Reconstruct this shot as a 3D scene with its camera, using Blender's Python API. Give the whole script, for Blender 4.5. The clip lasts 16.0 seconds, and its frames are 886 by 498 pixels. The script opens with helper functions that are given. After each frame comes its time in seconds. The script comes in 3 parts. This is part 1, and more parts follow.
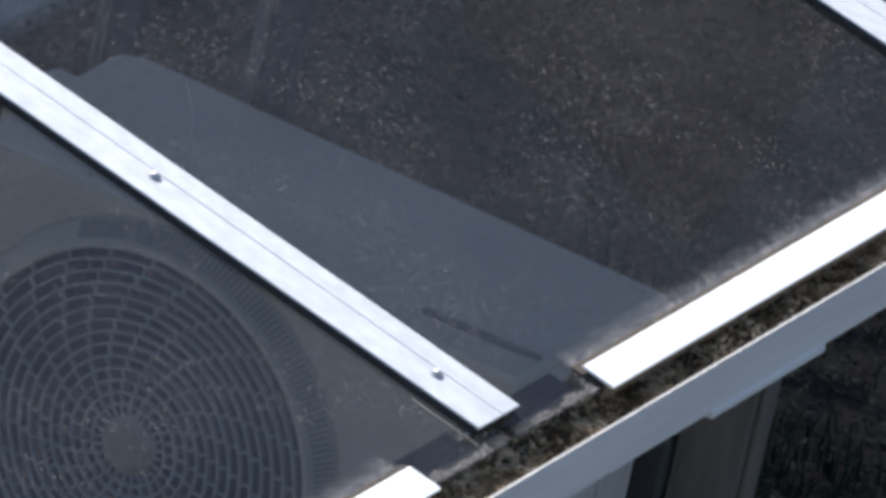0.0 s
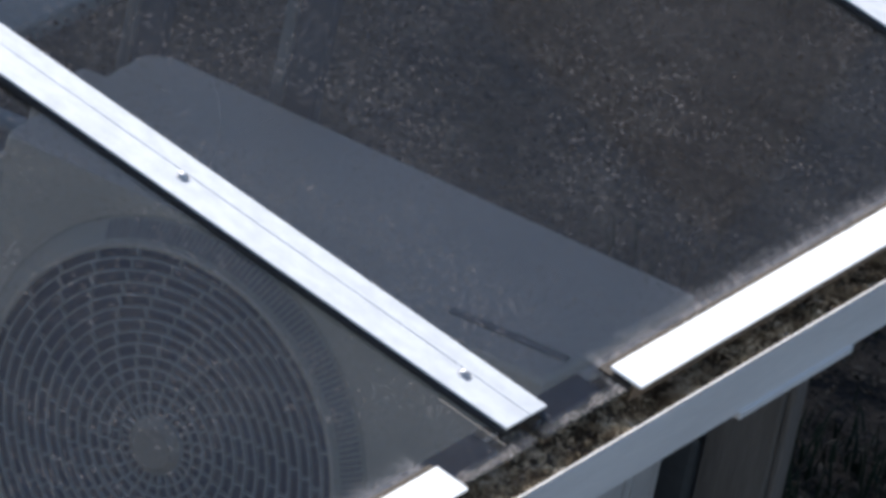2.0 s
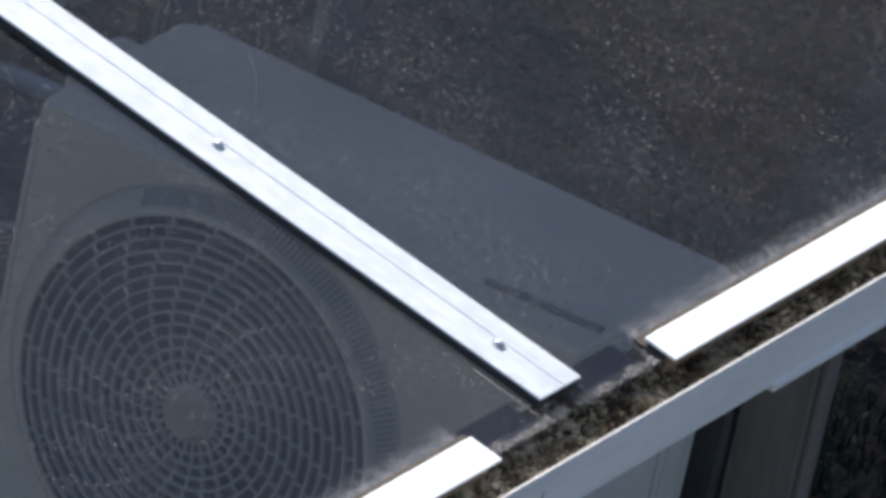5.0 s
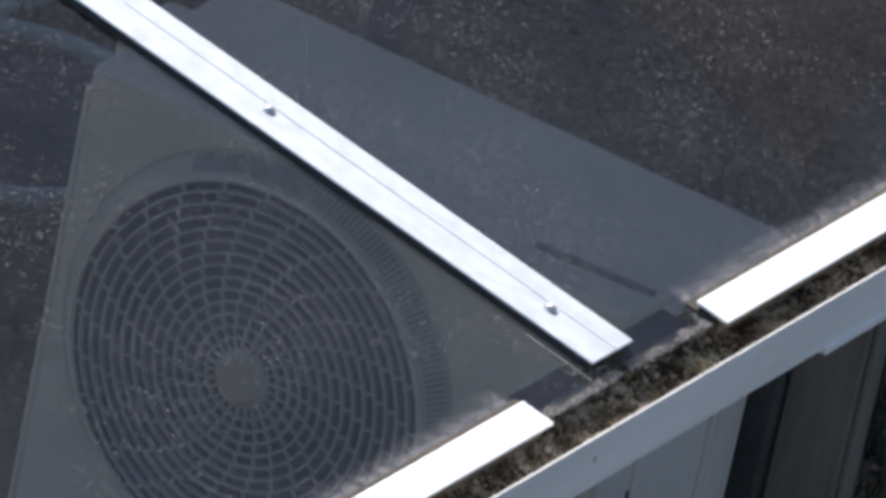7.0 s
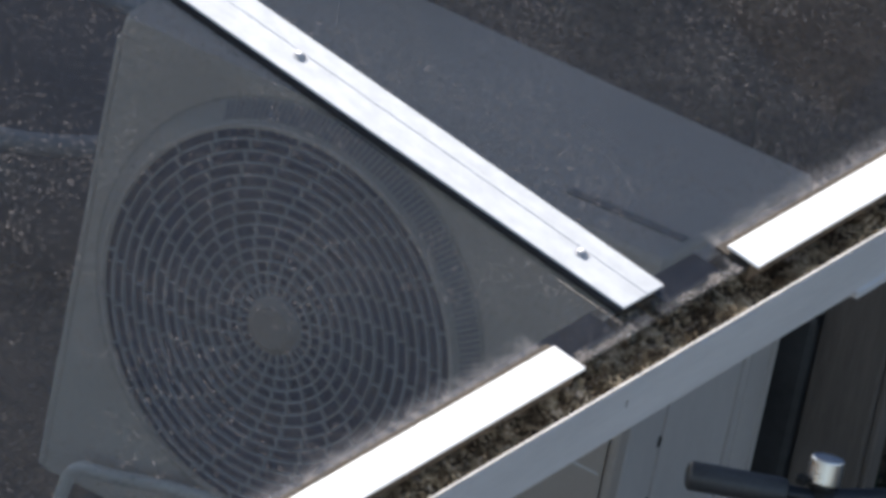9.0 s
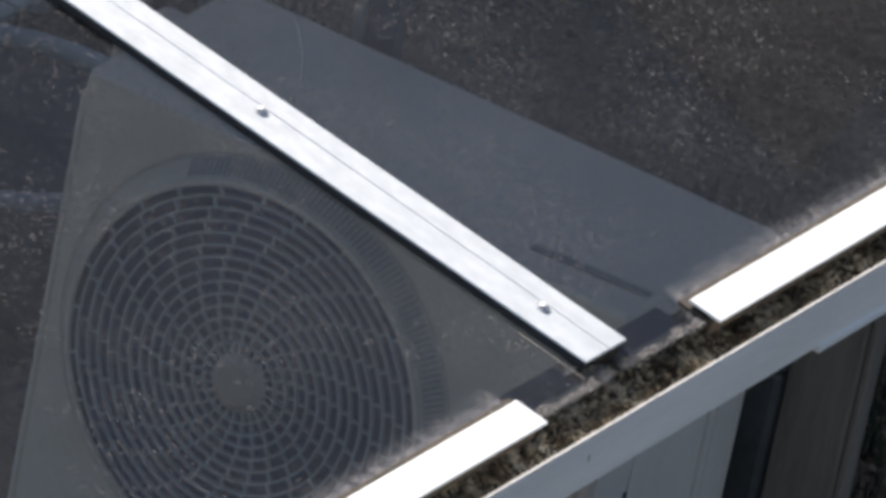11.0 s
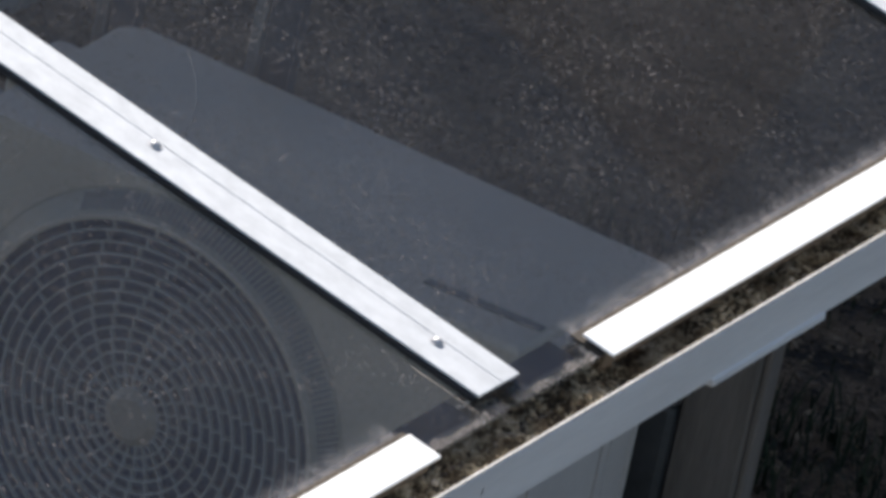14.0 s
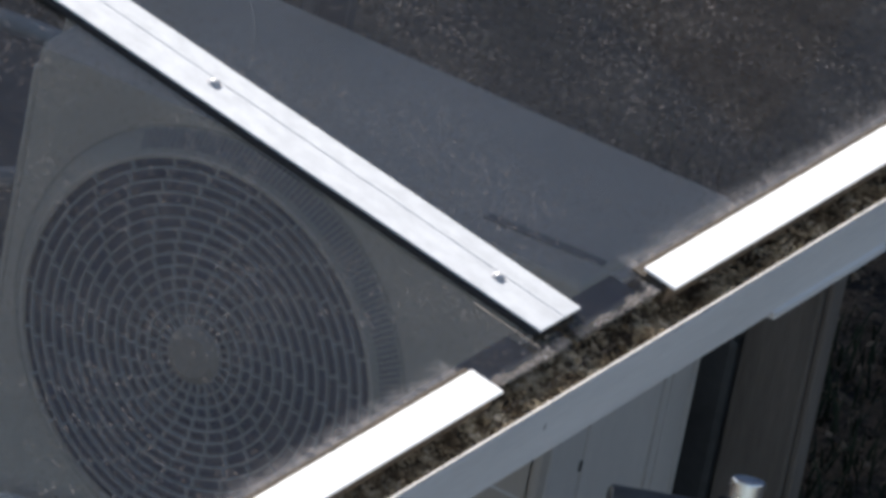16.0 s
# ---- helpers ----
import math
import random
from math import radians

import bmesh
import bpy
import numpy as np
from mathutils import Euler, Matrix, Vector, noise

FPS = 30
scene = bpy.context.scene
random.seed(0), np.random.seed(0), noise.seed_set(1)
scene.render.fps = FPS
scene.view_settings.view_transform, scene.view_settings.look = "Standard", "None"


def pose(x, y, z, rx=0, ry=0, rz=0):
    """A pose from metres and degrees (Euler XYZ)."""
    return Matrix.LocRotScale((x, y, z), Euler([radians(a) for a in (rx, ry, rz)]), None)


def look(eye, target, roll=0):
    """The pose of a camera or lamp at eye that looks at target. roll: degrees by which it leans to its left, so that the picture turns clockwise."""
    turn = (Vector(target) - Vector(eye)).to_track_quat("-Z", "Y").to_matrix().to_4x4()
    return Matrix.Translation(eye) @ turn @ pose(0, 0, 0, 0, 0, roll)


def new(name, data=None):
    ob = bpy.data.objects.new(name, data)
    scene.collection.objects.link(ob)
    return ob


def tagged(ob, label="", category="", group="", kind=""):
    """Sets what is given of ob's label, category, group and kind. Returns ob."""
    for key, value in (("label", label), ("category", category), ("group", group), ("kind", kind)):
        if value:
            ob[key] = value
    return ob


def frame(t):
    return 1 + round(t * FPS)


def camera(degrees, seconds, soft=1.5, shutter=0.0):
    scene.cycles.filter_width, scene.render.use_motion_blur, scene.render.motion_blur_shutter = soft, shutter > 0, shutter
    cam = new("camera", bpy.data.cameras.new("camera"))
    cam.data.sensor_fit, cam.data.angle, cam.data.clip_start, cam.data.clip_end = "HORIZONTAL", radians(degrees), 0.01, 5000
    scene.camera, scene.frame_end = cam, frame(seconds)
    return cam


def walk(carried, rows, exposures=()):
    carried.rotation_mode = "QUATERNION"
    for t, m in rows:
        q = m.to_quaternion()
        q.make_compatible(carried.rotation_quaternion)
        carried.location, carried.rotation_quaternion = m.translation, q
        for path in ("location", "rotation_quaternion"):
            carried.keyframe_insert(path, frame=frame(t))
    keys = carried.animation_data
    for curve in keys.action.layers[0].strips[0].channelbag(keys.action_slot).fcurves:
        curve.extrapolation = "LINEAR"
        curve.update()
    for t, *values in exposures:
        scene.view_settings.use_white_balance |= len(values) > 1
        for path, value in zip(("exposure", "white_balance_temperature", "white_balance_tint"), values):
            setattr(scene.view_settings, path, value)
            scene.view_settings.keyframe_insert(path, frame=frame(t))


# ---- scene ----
cam = camera(6.0, 16.0, soft=4.0)
ROWS = [
    (0.0, 3.363, -6.933, 6.027, 64.006, -10.926, 31.972),
    (0.5, 3.363, -6.933, 6.027, 64.013, -10.787, 31.925),
    (1.0, 3.363, -6.933, 6.027, 63.987, -10.715, 31.972),
    (1.5, 3.363, -6.933, 6.027, 63.991, -10.864, 32.105),
    (2.0, 3.363, -6.933, 6.027, 63.972, -10.883, 32.163),
    (2.5, 3.363, -6.933, 6.027, 63.953, -10.860, 32.181),
    (3.0, 3.363, -6.933, 6.027, 63.935, -10.978, 32.249),
    (3.5, 3.363, -6.933, 6.027, 63.925, -10.849, 32.145),
    (3.7, 3.363, -6.933, 6.027, 63.875, -11.073, 32.243),
    (6.0, 3.363, -6.933, 6.027, 63.535, -10.941, 32.675),
    (6.5, 3.363, -6.933, 6.027, 63.469, -10.825, 32.704),
    (7.0, 3.363, -6.933, 6.027, 63.412, -10.781, 32.776),
    (7.5, 3.363, -6.933, 6.027, 63.335, -10.618, 32.745),
    (8.0, 3.363, -6.933, 6.027, 63.173, -10.600, 32.780),
    (8.2, 3.363, -6.933, 6.027, 63.016, -10.548, 32.800),
    (10.3, 3.380, -6.937, 6.025, 63.253, -10.431, 33.025),
    (10.5, 3.380, -6.937, 6.025, 63.385, -10.453, 32.894),
    (11.0, 3.380, -6.937, 6.025, 63.499, -10.455, 32.644),
    (11.5, 3.380, -6.937, 6.025, 63.428, -10.293, 32.468),
    (12.0, 3.380, -6.937, 6.025, 63.362, -10.150, 32.229),
    (12.5, 3.380, -6.937, 6.025, 63.390, -10.461, 32.231),
    (13.0, 3.380, -6.937, 6.025, 63.493, -10.655, 32.315),
    (13.5, 3.380, -6.937, 6.025, 63.692, -11.002, 32.288),
    (14.0, 3.380, -6.937, 6.025, 63.848, -10.804, 31.999),
    (14.5, 3.380, -6.937, 6.025, 63.853, -10.660, 31.984),
    (15.0, 3.380, -6.937, 6.025, 63.729, -10.385, 32.064),
    (15.5, 3.380, -6.937, 6.025, 63.565, -10.409, 32.225),
    (16.0, 3.380, -6.937, 6.025, 63.389, -10.116, 32.119),
]
walk(cam, [(t, pose(x, y, z, rx, ry, rz)) for t, x, y, z, rx, ry, rz in ROWS],
     exposures=[(0.0, 1.14, 6300, 11.5), (8.2, 1.20, 6550, 11.5), (10.3, 1.16, 6900, 11.5), (14.0, 1.08, 6850, 11.5), (16.0, 1.10, 6800, 11.5)])

# ---- light: low sun behind the canopy, clear sky ----
SUN_EL, SUN_AZ = 38.0, 48.0          # degrees above the horizon, degrees from +Y towards -X
world = bpy.data.worlds.new("sky")
scene.world = world
world.use_nodes = True
wn = world.node_tree.nodes
sky = wn.new("ShaderNodeTexSky")
sky.sky_type, sky.sun_disc = "NISHITA", False
sky.sun_elevation, sky.sun_rotation = radians(SUN_EL), radians(-SUN_AZ)
world.node_tree.links.new(sky.outputs[0], wn["Background"].inputs[0])
wn["Background"].inputs[1].default_value = 0.07
sun = new("sun", bpy.data.lights.new("sun", "SUN"))
sun.data.energy, sun.data.angle, sun.data.color = 3.6, radians(0.6), (1.0, 0.985, 0.965)
el, az = radians(SUN_EL), radians(SUN_AZ)
to_sun = Vector((-math.sin(az) * math.cos(el), math.cos(az) * math.cos(el), math.sin(el)))
sun.matrix_world = look(to_sun * 30, (0, 0, 0))

# ---- the canopy's measures ----
ROOF_Z, SLOPE = 2.2, radians(11.22)
DOWN = Vector((math.cos(SLOPE), 0, -math.sin(SLOPE)))
UP = Vector((math.sin(SLOPE), 0, math.cos(SLOPE)))
BAR_PITCH, BAR_W = 1.141, 0.079
ROOF = Matrix(((DOWN.x, 0, UP.x, 0), (0, 1, 0, 0), (DOWN.z, 0, UP.z, ROOF_Z), (0, 0, 0, 1)))  # a: down the slope, b: along the gutter, c: off the roof


# ---- materials ----
def material(name, color, rough=0.5, metal=0.0, vary=0.15, scale=8.0, fine=60.0, bump=0.1, second=None, stretch=(1, 1, 1), spec=0.5, lo=0.35, hi=0.7, depth=0.01):
    """Two scales of variation in colour and roughness, and a fine relief."""
    m = bpy.data.materials.new(name)
    m.use_nodes = True
    n, l = m.node_tree.nodes, m.node_tree.links
    b = n["Principled BSDF"]
    co = n.new("ShaderNodeTexCoord")
    mp = n.new("ShaderNodeMapping")
    mp.inputs["Scale"].default_value = stretch
    l.new(co.outputs["Object"], mp.inputs[0])
    info = n.new("ShaderNodeObjectInfo")
    add = n.new("ShaderNodeVectorMath")
    mul = n.new("ShaderNodeMath")
    mul.operation = "MULTIPLY"
    mul.inputs[1].default_value = 37.0
    l.new(info.outputs["Random"], mul.inputs[0])
    l.new(mp.outputs[0], add.inputs[0])
    l.new(mul.outputs[0], add.inputs[1])
    big, small = n.new("ShaderNodeTexNoise"), n.new("ShaderNodeTexNoise")
    for tex, s, d in ((big, scale, 4), (small, fine, 6)):
        tex.inputs["Scale"].default_value, tex.inputs["Detail"].default_value = s, d
        l.new(add.outputs[0], tex.inputs["Vector"])
    mix = n.new("ShaderNodeMath")
    mix.operation = "ADD"
    half = n.new("ShaderNodeMath")
    half.operation = "MULTIPLY"
    half.inputs[1].default_value = 0.6
    l.new(small.outputs[0], half.inputs[0])
    l.new(big.outputs[0], mix.inputs[0])
    l.new(half.outputs[0], mix.inputs[1])
    ramp = n.new("ShaderNodeValToRGB")
    l.new(mix.outputs[0], ramp.inputs[0])
    other = second or tuple(c * (1 - vary * 2) for c in color)
    ramp.color_ramp.elements[0].position, ramp.color_ramp.elements[1].position = lo + 0.2, hi + 0.3
    ramp.color_ramp.elements[0].color, ramp.color_ramp.elements[1].color = (*other, 1), (*color, 1)
    l.new(ramp.outputs[0], b.inputs["Base Color"])
    rr = n.new("ShaderNodeMapRange")
    rr.inputs["To Min"].default_value, rr.inputs["To Max"].default_value = max(0.02, rough - 0.1), min(1, rough + 0.1)
    l.new(big.outputs[0], rr.inputs[0])
    l.new(rr.outputs[0], b.inputs["Roughness"])
    b.inputs["Metallic"].default_value = metal
    b.inputs["Specular IOR Level"].default_value = spec
    if bump:
        bp = n.new("ShaderNodeBump")
        bp.inputs["Strength"].default_value, bp.inputs["Distance"].default_value = bump, depth
        l.new(small.outputs[0], bp.inputs["Height"])
        l.new(bp.outputs[0], b.inputs["Normal"])
    return m


ALU = material("mill_aluminium", (0.565, 0.585, 0.61), 0.55, 0.08, 0.10, 60, 340, 0.10, stretch=(0.7, 1.3, 1), depth=0.002)
ALU_EDGE = material("bright_aluminium_angle", (0.90, 0.90, 0.89), 0.42, 0.15, 0.03, 12, 200, 0.03, stretch=(2, 0.4, 1), depth=0.002)
GUTTER_PAINT = material("gutter_white_coat", (0.84, 0.82, 0.80), 0.45, 0.0, 0.07, 5, 70, 0.02, stretch=(1, 0.5, 6))
DIRT = material("dried_dirt", (0.21, 0.185, 0.165), 0.9, 0.0, 0.25, 60, 200, 0.2)
# gutter coat again, darkened to hold down the sun on the rim
RIM = material("rim_coat_dimmed", (0.56, 0.54, 0.51), 0.6, 0.0, 0.15, 30, 150, 0.05)
# silt brown, darkened for the shade along both sides of the gutter
GUTTER_IN = material("gutter_dirt_and_shade", (0.14, 0.10, 0.065), 0.85, 0.0, 0.25, 12, 80, 0.2)
SEAL = material("grimy_brown_seal", (0.07, 0.052, 0.036), 0.85, 0.0, 0.3, 30, 120, 0.2)
RUBBER = material("black_rubber", (0.018, 0.018, 0.02), 0.6, 0.0, 0.2, 20, 150, 0.1)
STEEL = material("screw_steel", (0.55, 0.55, 0.56), 0.4, 0.3, 0.1, 50, 300, 0.02)
CASE = material("heat_pump_grey_enamel", (0.475, 0.412, 0.358), 0.42, 0.0, 0.05, 3, 140, 0.03)
# same enamel as CASE, lightened for the open light on the flank
CASE_SIDE = material("heat_pump_side_lit_enamel", (0.60, 0.55, 0.52), 0.45, 0.0, 0.07, 4, 90, 0.03, stretch=(1, 3, 0.6))
GRILLE = material("grille_grey_plastic", (0.37, 0.37, 0.37), 0.5, 0.0, 0.08, 10, 120, 0.03)
GRILLE_PALE = material("pale_grey_plastic", (0.62, 0.60, 0.57), 0.5, 0.0, 0.08, 10, 120, 0.03)
# casing hue darkened against the sky light on the sloping skirt
SKIRT = material("guard_skirt_darkened", (0.31, 0.275, 0.245), 0.5, 0.0, 0.08, 10, 120, 0.03)
GRILLE_HUB = material("hub_grey_brown", (0.29, 0.245, 0.21), 0.5, 0.0, 0.08, 10, 120, 0.03)
HOSE = material("pale_hose_plastic", (0.50, 0.47, 0.43), 0.5, 0.0, 0.12, 10, 80, 0.05)
# shade of the fan hollow, kept in a near-black blue
HOLLOW = material("grille_hollow_shade", (0.010, 0.028, 0.085), 0.6, 0.0, 0.2, 12, 90, 0.05)
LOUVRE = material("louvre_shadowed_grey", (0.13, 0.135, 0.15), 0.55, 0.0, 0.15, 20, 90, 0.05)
DARKSLOT = material("dark_recess_plastic", (0.05, 0.05, 0.055), 0.5, 0.0, 0.2, 20, 90, 0.05)
TIMBER = material("weathered_timber", (0.20, 0.168, 0.145), 0.8, 0.0, 0.2, 6, 45, 0.35, stretch=(6, 6, 0.5))
BLUE_PANEL = material("dark_blue_grey_panel", (0.042, 0.054, 0.078), 0.6, 0.0, 0.2, 5, 60, 0.1)
PATCH_TINT = material("dark_patch_sky_tint", (0.125, 0.145, 0.195), 0.7, 0.0, 0.25, 25, 120, 0.1)
PIPE = material("grey_pipe_plastic", (0.165, 0.165, 0.165), 0.5, 0.0, 0.1, 10, 80, 0.05)
SOIL = material("soil_and_litter", (0.15, 0.100, 0.062), 0.95, 0.0, 0.3, 9, 55, 1.0, second=(0.015, 0.011, 0.008), lo=0.42, hi=0.6, depth=0.03)
SLAB = material("concrete_slab", (0.30, 0.31, 0.29), 0.9, 0.0, 0.15, 6, 70, 0.3)
# concrete, darker than the path slabs
PLINTH = material("dark_concrete", (0.10, 0.10, 0.10), 0.9, 0.0, 0.2, 6, 70, 0.3)
TUB = material("dark_plastic_tub", (0.03, 0.036, 0.05), 0.45, 0.0, 0.2, 8, 60, 0.05)
GAP_DARK = material("gap_filler_dark", (0.075, 0.075, 0.078), 0.5, 0.0, 0.2, 8, 60, 0.05)
TUB_RIM = material("pale_tub_rim", (0.21, 0.225, 0.235), 0.5, 0.0, 0.15, 10, 60, 0.05)
BLOCKER_BLUE = material("blocker_blue_grey", (0.31, 0.385, 0.55), 0.9, 0.0, 0.15, 1.5, 30, 0.3)
BROWN_REFLECTED = material("brown_reflection_panel", (0.48, 0.335, 0.285), 0.8, 0.0, 0.2, 3, 40, 0.2)
CHROME = material("chrome", (0.88, 0.88, 0.89), 0.3, 1.0, 0.03, 20, 200, 0.0)
GRIP = material("black_grip_rubber", (0.085, 0.088, 0.095), 0.35, 0.0, 0.15, 20, 160, 0.15)
BIKE_PAINT = material("dark_bicycle_enamel", (0.03, 0.035, 0.045), 0.3, 0.2, 0.1, 10, 100, 0.0)
LEVER = material("worn_alloy", (0.62, 0.62, 0.64), 0.4, 0.7, 0.1, 20, 200, 0.05)


def island_material(name, colors, rough=0.9, drift=0.0):
    """Loose small pieces: each takes a colour of its own."""
    m = bpy.data.materials.new(name)
    m.use_nodes = True
    n, l = m.node_tree.nodes, m.node_tree.links
    geo, ramp = n.new("ShaderNodeNewGeometry"), n.new("ShaderNodeValToRGB")
    ramp.color_ramp.elements[0].color, ramp.color_ramp.elements[1].color = (*colors[0], 1), (*colors[-1], 1)
    for i, c in enumerate(colors[1:-1], 1):
        ramp.color_ramp.elements.new(i / (len(colors) - 1)).color = (*c, 1)
    if drift:
        co, nz = n.new("ShaderNodeTexCoord"), n.new("ShaderNodeTexNoise")
        nz.inputs["Scale"].default_value, nz.inputs["Detail"].default_value = drift, 4
        l.new(co.outputs["Object"], nz.inputs["Vector"])
        blend = n.new("ShaderNodeMix")
        blend.inputs["Factor"].default_value = 0.28
        stretch = n.new("ShaderNodeMapRange")
        stretch.inputs["From Min"].default_value, stretch.inputs["From Max"].default_value = 0.34, 0.68
        l.new(nz.outputs[0], stretch.inputs[0])
        l.new(stretch.outputs[0], blend.inputs["A"])
        l.new(geo.outputs["Random Per Island"], blend.inputs["B"])
        l.new(blend.outputs["Result"], ramp.inputs[0])
    else:
        l.new(geo.outputs["Random Per Island"], ramp.inputs[0])
    l.new(ramp.outputs[0], n["Principled BSDF"].inputs["Base Color"])
    n["Principled BSDF"].inputs["Roughness"].default_value = rough
    return m


DEBRIS = island_material("gutter_moss_and_leaves", [(0.045, 0.030, 0.018), (0.14, 0.10, 0.06), (0.29, 0.235, 0.155), (0.45, 0.385, 0.275), (0.60, 0.535, 0.42), (0.76, 0.69, 0.58)], drift=38.0)
CRUST = island_material("lime_crust", [(0.26, 0.22, 0.19), (0.46, 0.41, 0.37), (0.68, 0.61, 0.56)])
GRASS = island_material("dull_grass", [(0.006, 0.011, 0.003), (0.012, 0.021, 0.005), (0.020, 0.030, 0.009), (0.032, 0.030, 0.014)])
LITTER = island_material("leaf_litter", [(0.012, 0.008, 0.005), (0.04, 0.027, 0.017), (0.11, 0.075, 0.048), (0.25, 0.18, 0.12)])


def glass_material():
    """Clear roof glass with drying specks, a thin film of dust and an algae fringe at the lower edge."""
    m = bpy.data.materials.new("dirty_roof_glass")
    m.use_nodes = True
    n, l = m.node_tree.nodes, m.node_tree.links
    n.remove(n["Principled BSDF"])
    out = n["Material Output"]

    def math_node(op, a, b=None, c=None):
        q = n.new("ShaderNodeMath")
        q.operation = op
        for i, v in enumerate((a, b, c)):
            if v is None:
                continue
            if isinstance(v, (int, float)):
                q.inputs[i].default_value = v
            else:
                l.new(v, q.inputs[i])
        return q.outputs[0]

    def remap(v, a, b, c, d):
        q = n.new("ShaderNodeMapRange")
        l.new(v, q.inputs[0])
        for i, x in enumerate((a, b, c, d), 1):
            q.inputs[i].default_value = x
        return q.outputs[0]

    co = n.new("ShaderNodeTexCoord").outputs["Object"]
    sep = n.new("ShaderNodeSeparateXYZ")
    l.new(co, sep.inputs[0])

    def tex_noise(s, detail=4, vec=co):
        q = n.new("ShaderNodeTexNoise")
        q.inputs["Scale"].default_value, q.inputs["Detail"].default_value = s, detail
        l.new(vec, q.inputs["Vector"])
        return q.outputs[0]

    # specks, of two sizes, thicker in drifts
    specks = None
    for s, size, keep in ((135, 0.27, 0.50), (240, 0.36, 0.52), (75, 0.16, 0.62)):
        v = n.new("ShaderNodeTexVoronoi")
        v.inputs["Scale"].default_value = s
        warp = n.new("ShaderNodeVectorMath")
        warp.operation = "ADD"
        nz = n.new("ShaderNodeTexNoise")
        nz.inputs["Scale"].default_value = s * 1.4
        sc = n.new("ShaderNodeVectorMath")
        sc.operation = "SCALE"
        sc.inputs["Scale"].default_value = 0.9 / s
        l.new(co, nz.inputs["Vector"])
        l.new(nz.outputs["Color"], sc.inputs[0])
        l.new(co, warp.inputs[0])
        l.new(sc.outputs[0], warp.inputs[1])
        l.new(warp.outputs[0], v.inputs["Vector"])
        dot = remap(v.outputs["Distance"], size * 0.45, size, 1, 0)
        sepc = n.new("ShaderNodeSeparateXYZ")
        l.new(v.outputs["Color"], sepc.inputs[0])
        some = remap(sepc.outputs[0], keep, keep + 0.25, 0, 1)
        one = math_node("MULTIPLY", dot, some)
        specks = one if specks is None else math_node("MAXIMUM", specks, one)
    drift = remap(tex_noise(5.5, 3), 0.40, 0.60, 0.22, 1.0)
    specks = math_node("MULTIPLY", specks, drift)
    # fringe at the lower edge, ragged
    ragged = remap(tex_noise(38, 5), 0.3, 0.7, -0.0045, 0.0045)
    fine = remap(tex_noise(160, 4), 0.35, 0.65, 0.25, 1.0)
    a_here = math_node("ADD", sep.outputs[0], ragged)
    # by the bar ends, where no strip holds the water back, only the very edge is crusted
    near_bar = remap(math_node("PINGPONG", math_node("ADD", sep.outputs[1], 0.0395 + 2 * BAR_PITCH), BAR_PITCH / 2), 0.150, 0.175, 1.0, 0.0)
    a_here = math_node("SUBTRACT", a_here, math_node("MULTIPLY", near_bar, 0.052))
    fringe = remap(a_here, -0.044, -0.012, 0.0, 1.0)
    fringe = math_node("MULTIPLY", math_node("POWER", fringe, 1.8), fine)
    film = remap(tex_noise(3.0, 5), 0.3, 0.75, FILM[0], FILM[1])
    dirt = math_node("MINIMUM", math_node("ADD", math_node("MULTIPLY", fringe, 0.50), film), 0.8)
    fleck = math_node("MULTIPLY", specks, 0.86)

    clear = n.new("ShaderNodeBsdfTransparent")
    clear.inputs[0].default_value = (0.86, 0.90, 0.92, 1)
    gloss = n.new("ShaderNodeBsdfGlossy")
    gloss.inputs["Roughness"].default_value = 0.03
    fres = n.new("ShaderNodeFresnel")
    fres.inputs[0].default_value = 1.5
    pane = n.new("ShaderNodeMixShader")
    l.new(fres.outputs[0], pane.inputs[0])
    l.new(clear.outputs[0], pane.inputs[1])
    l.new(gloss.outputs[0], pane.inputs[2])
    dust = n.new("ShaderNodeBsdfDiffuse")
    tone = n.new("ShaderNodeMix")
    tone.data_type = "RGBA"
    tone.inputs["A"].default_value, tone.inputs["B"].default_value = (0.435, 0.43, 0.44, 1), (0.53, 0.46, 0.41, 1)
    l.new(fringe, tone.inputs["Factor"])
    l.new(tone.outputs["Result"], dust.inputs[0])
    final = n.new("ShaderNodeMixShader")
    l.new(dirt, final.inputs[0])
    l.new(pane.outputs[0], final.inputs[1])
    l.new(dust.outputs[0], final.inputs[2])
    soot = n.new("ShaderNodeBsdfDiffuse")
    soot.inputs[0].default_value = (0.185, 0.168, 0.162, 1)
    flecked = n.new("ShaderNodeMixShader")
    l.new(fleck, flecked.inputs[0])
    l.new(final.outputs[0], flecked.inputs[1])
    l.new(soot.outputs[0], flecked.inputs[2])
    l.new(flecked.outputs[0], out.inputs[0])
    return m


FILM = (0.022, 0.050)
GLASS = glass_material()


# ---- mesh helpers ----
def add_box(bm, lo, hi, bevel=0.0, segments=2, m=None):
    lo, hi = Vector(lo), Vector(hi)
    t = Matrix.LocRotScale((lo + hi) / 2, None, hi - lo)
    made = bmesh.ops.create_cube(bm, size=1, matrix=t)["verts"]
    if bevel:
        edges = list({e for v in made for e in v.link_edges})
        made = bmesh.ops.bevel(bm, geom=edges, offset=bevel, segments=segments, profile=0.5, affect="EDGES")["verts"]
    if m is not None:
        bmesh.ops.transform(bm, matrix=m, verts=list({v for v in made}))
    return bm


def box(lo, hi, bevel=0.0, segments=2):
    return add_box(bmesh.new(), lo, hi, bevel, segments)


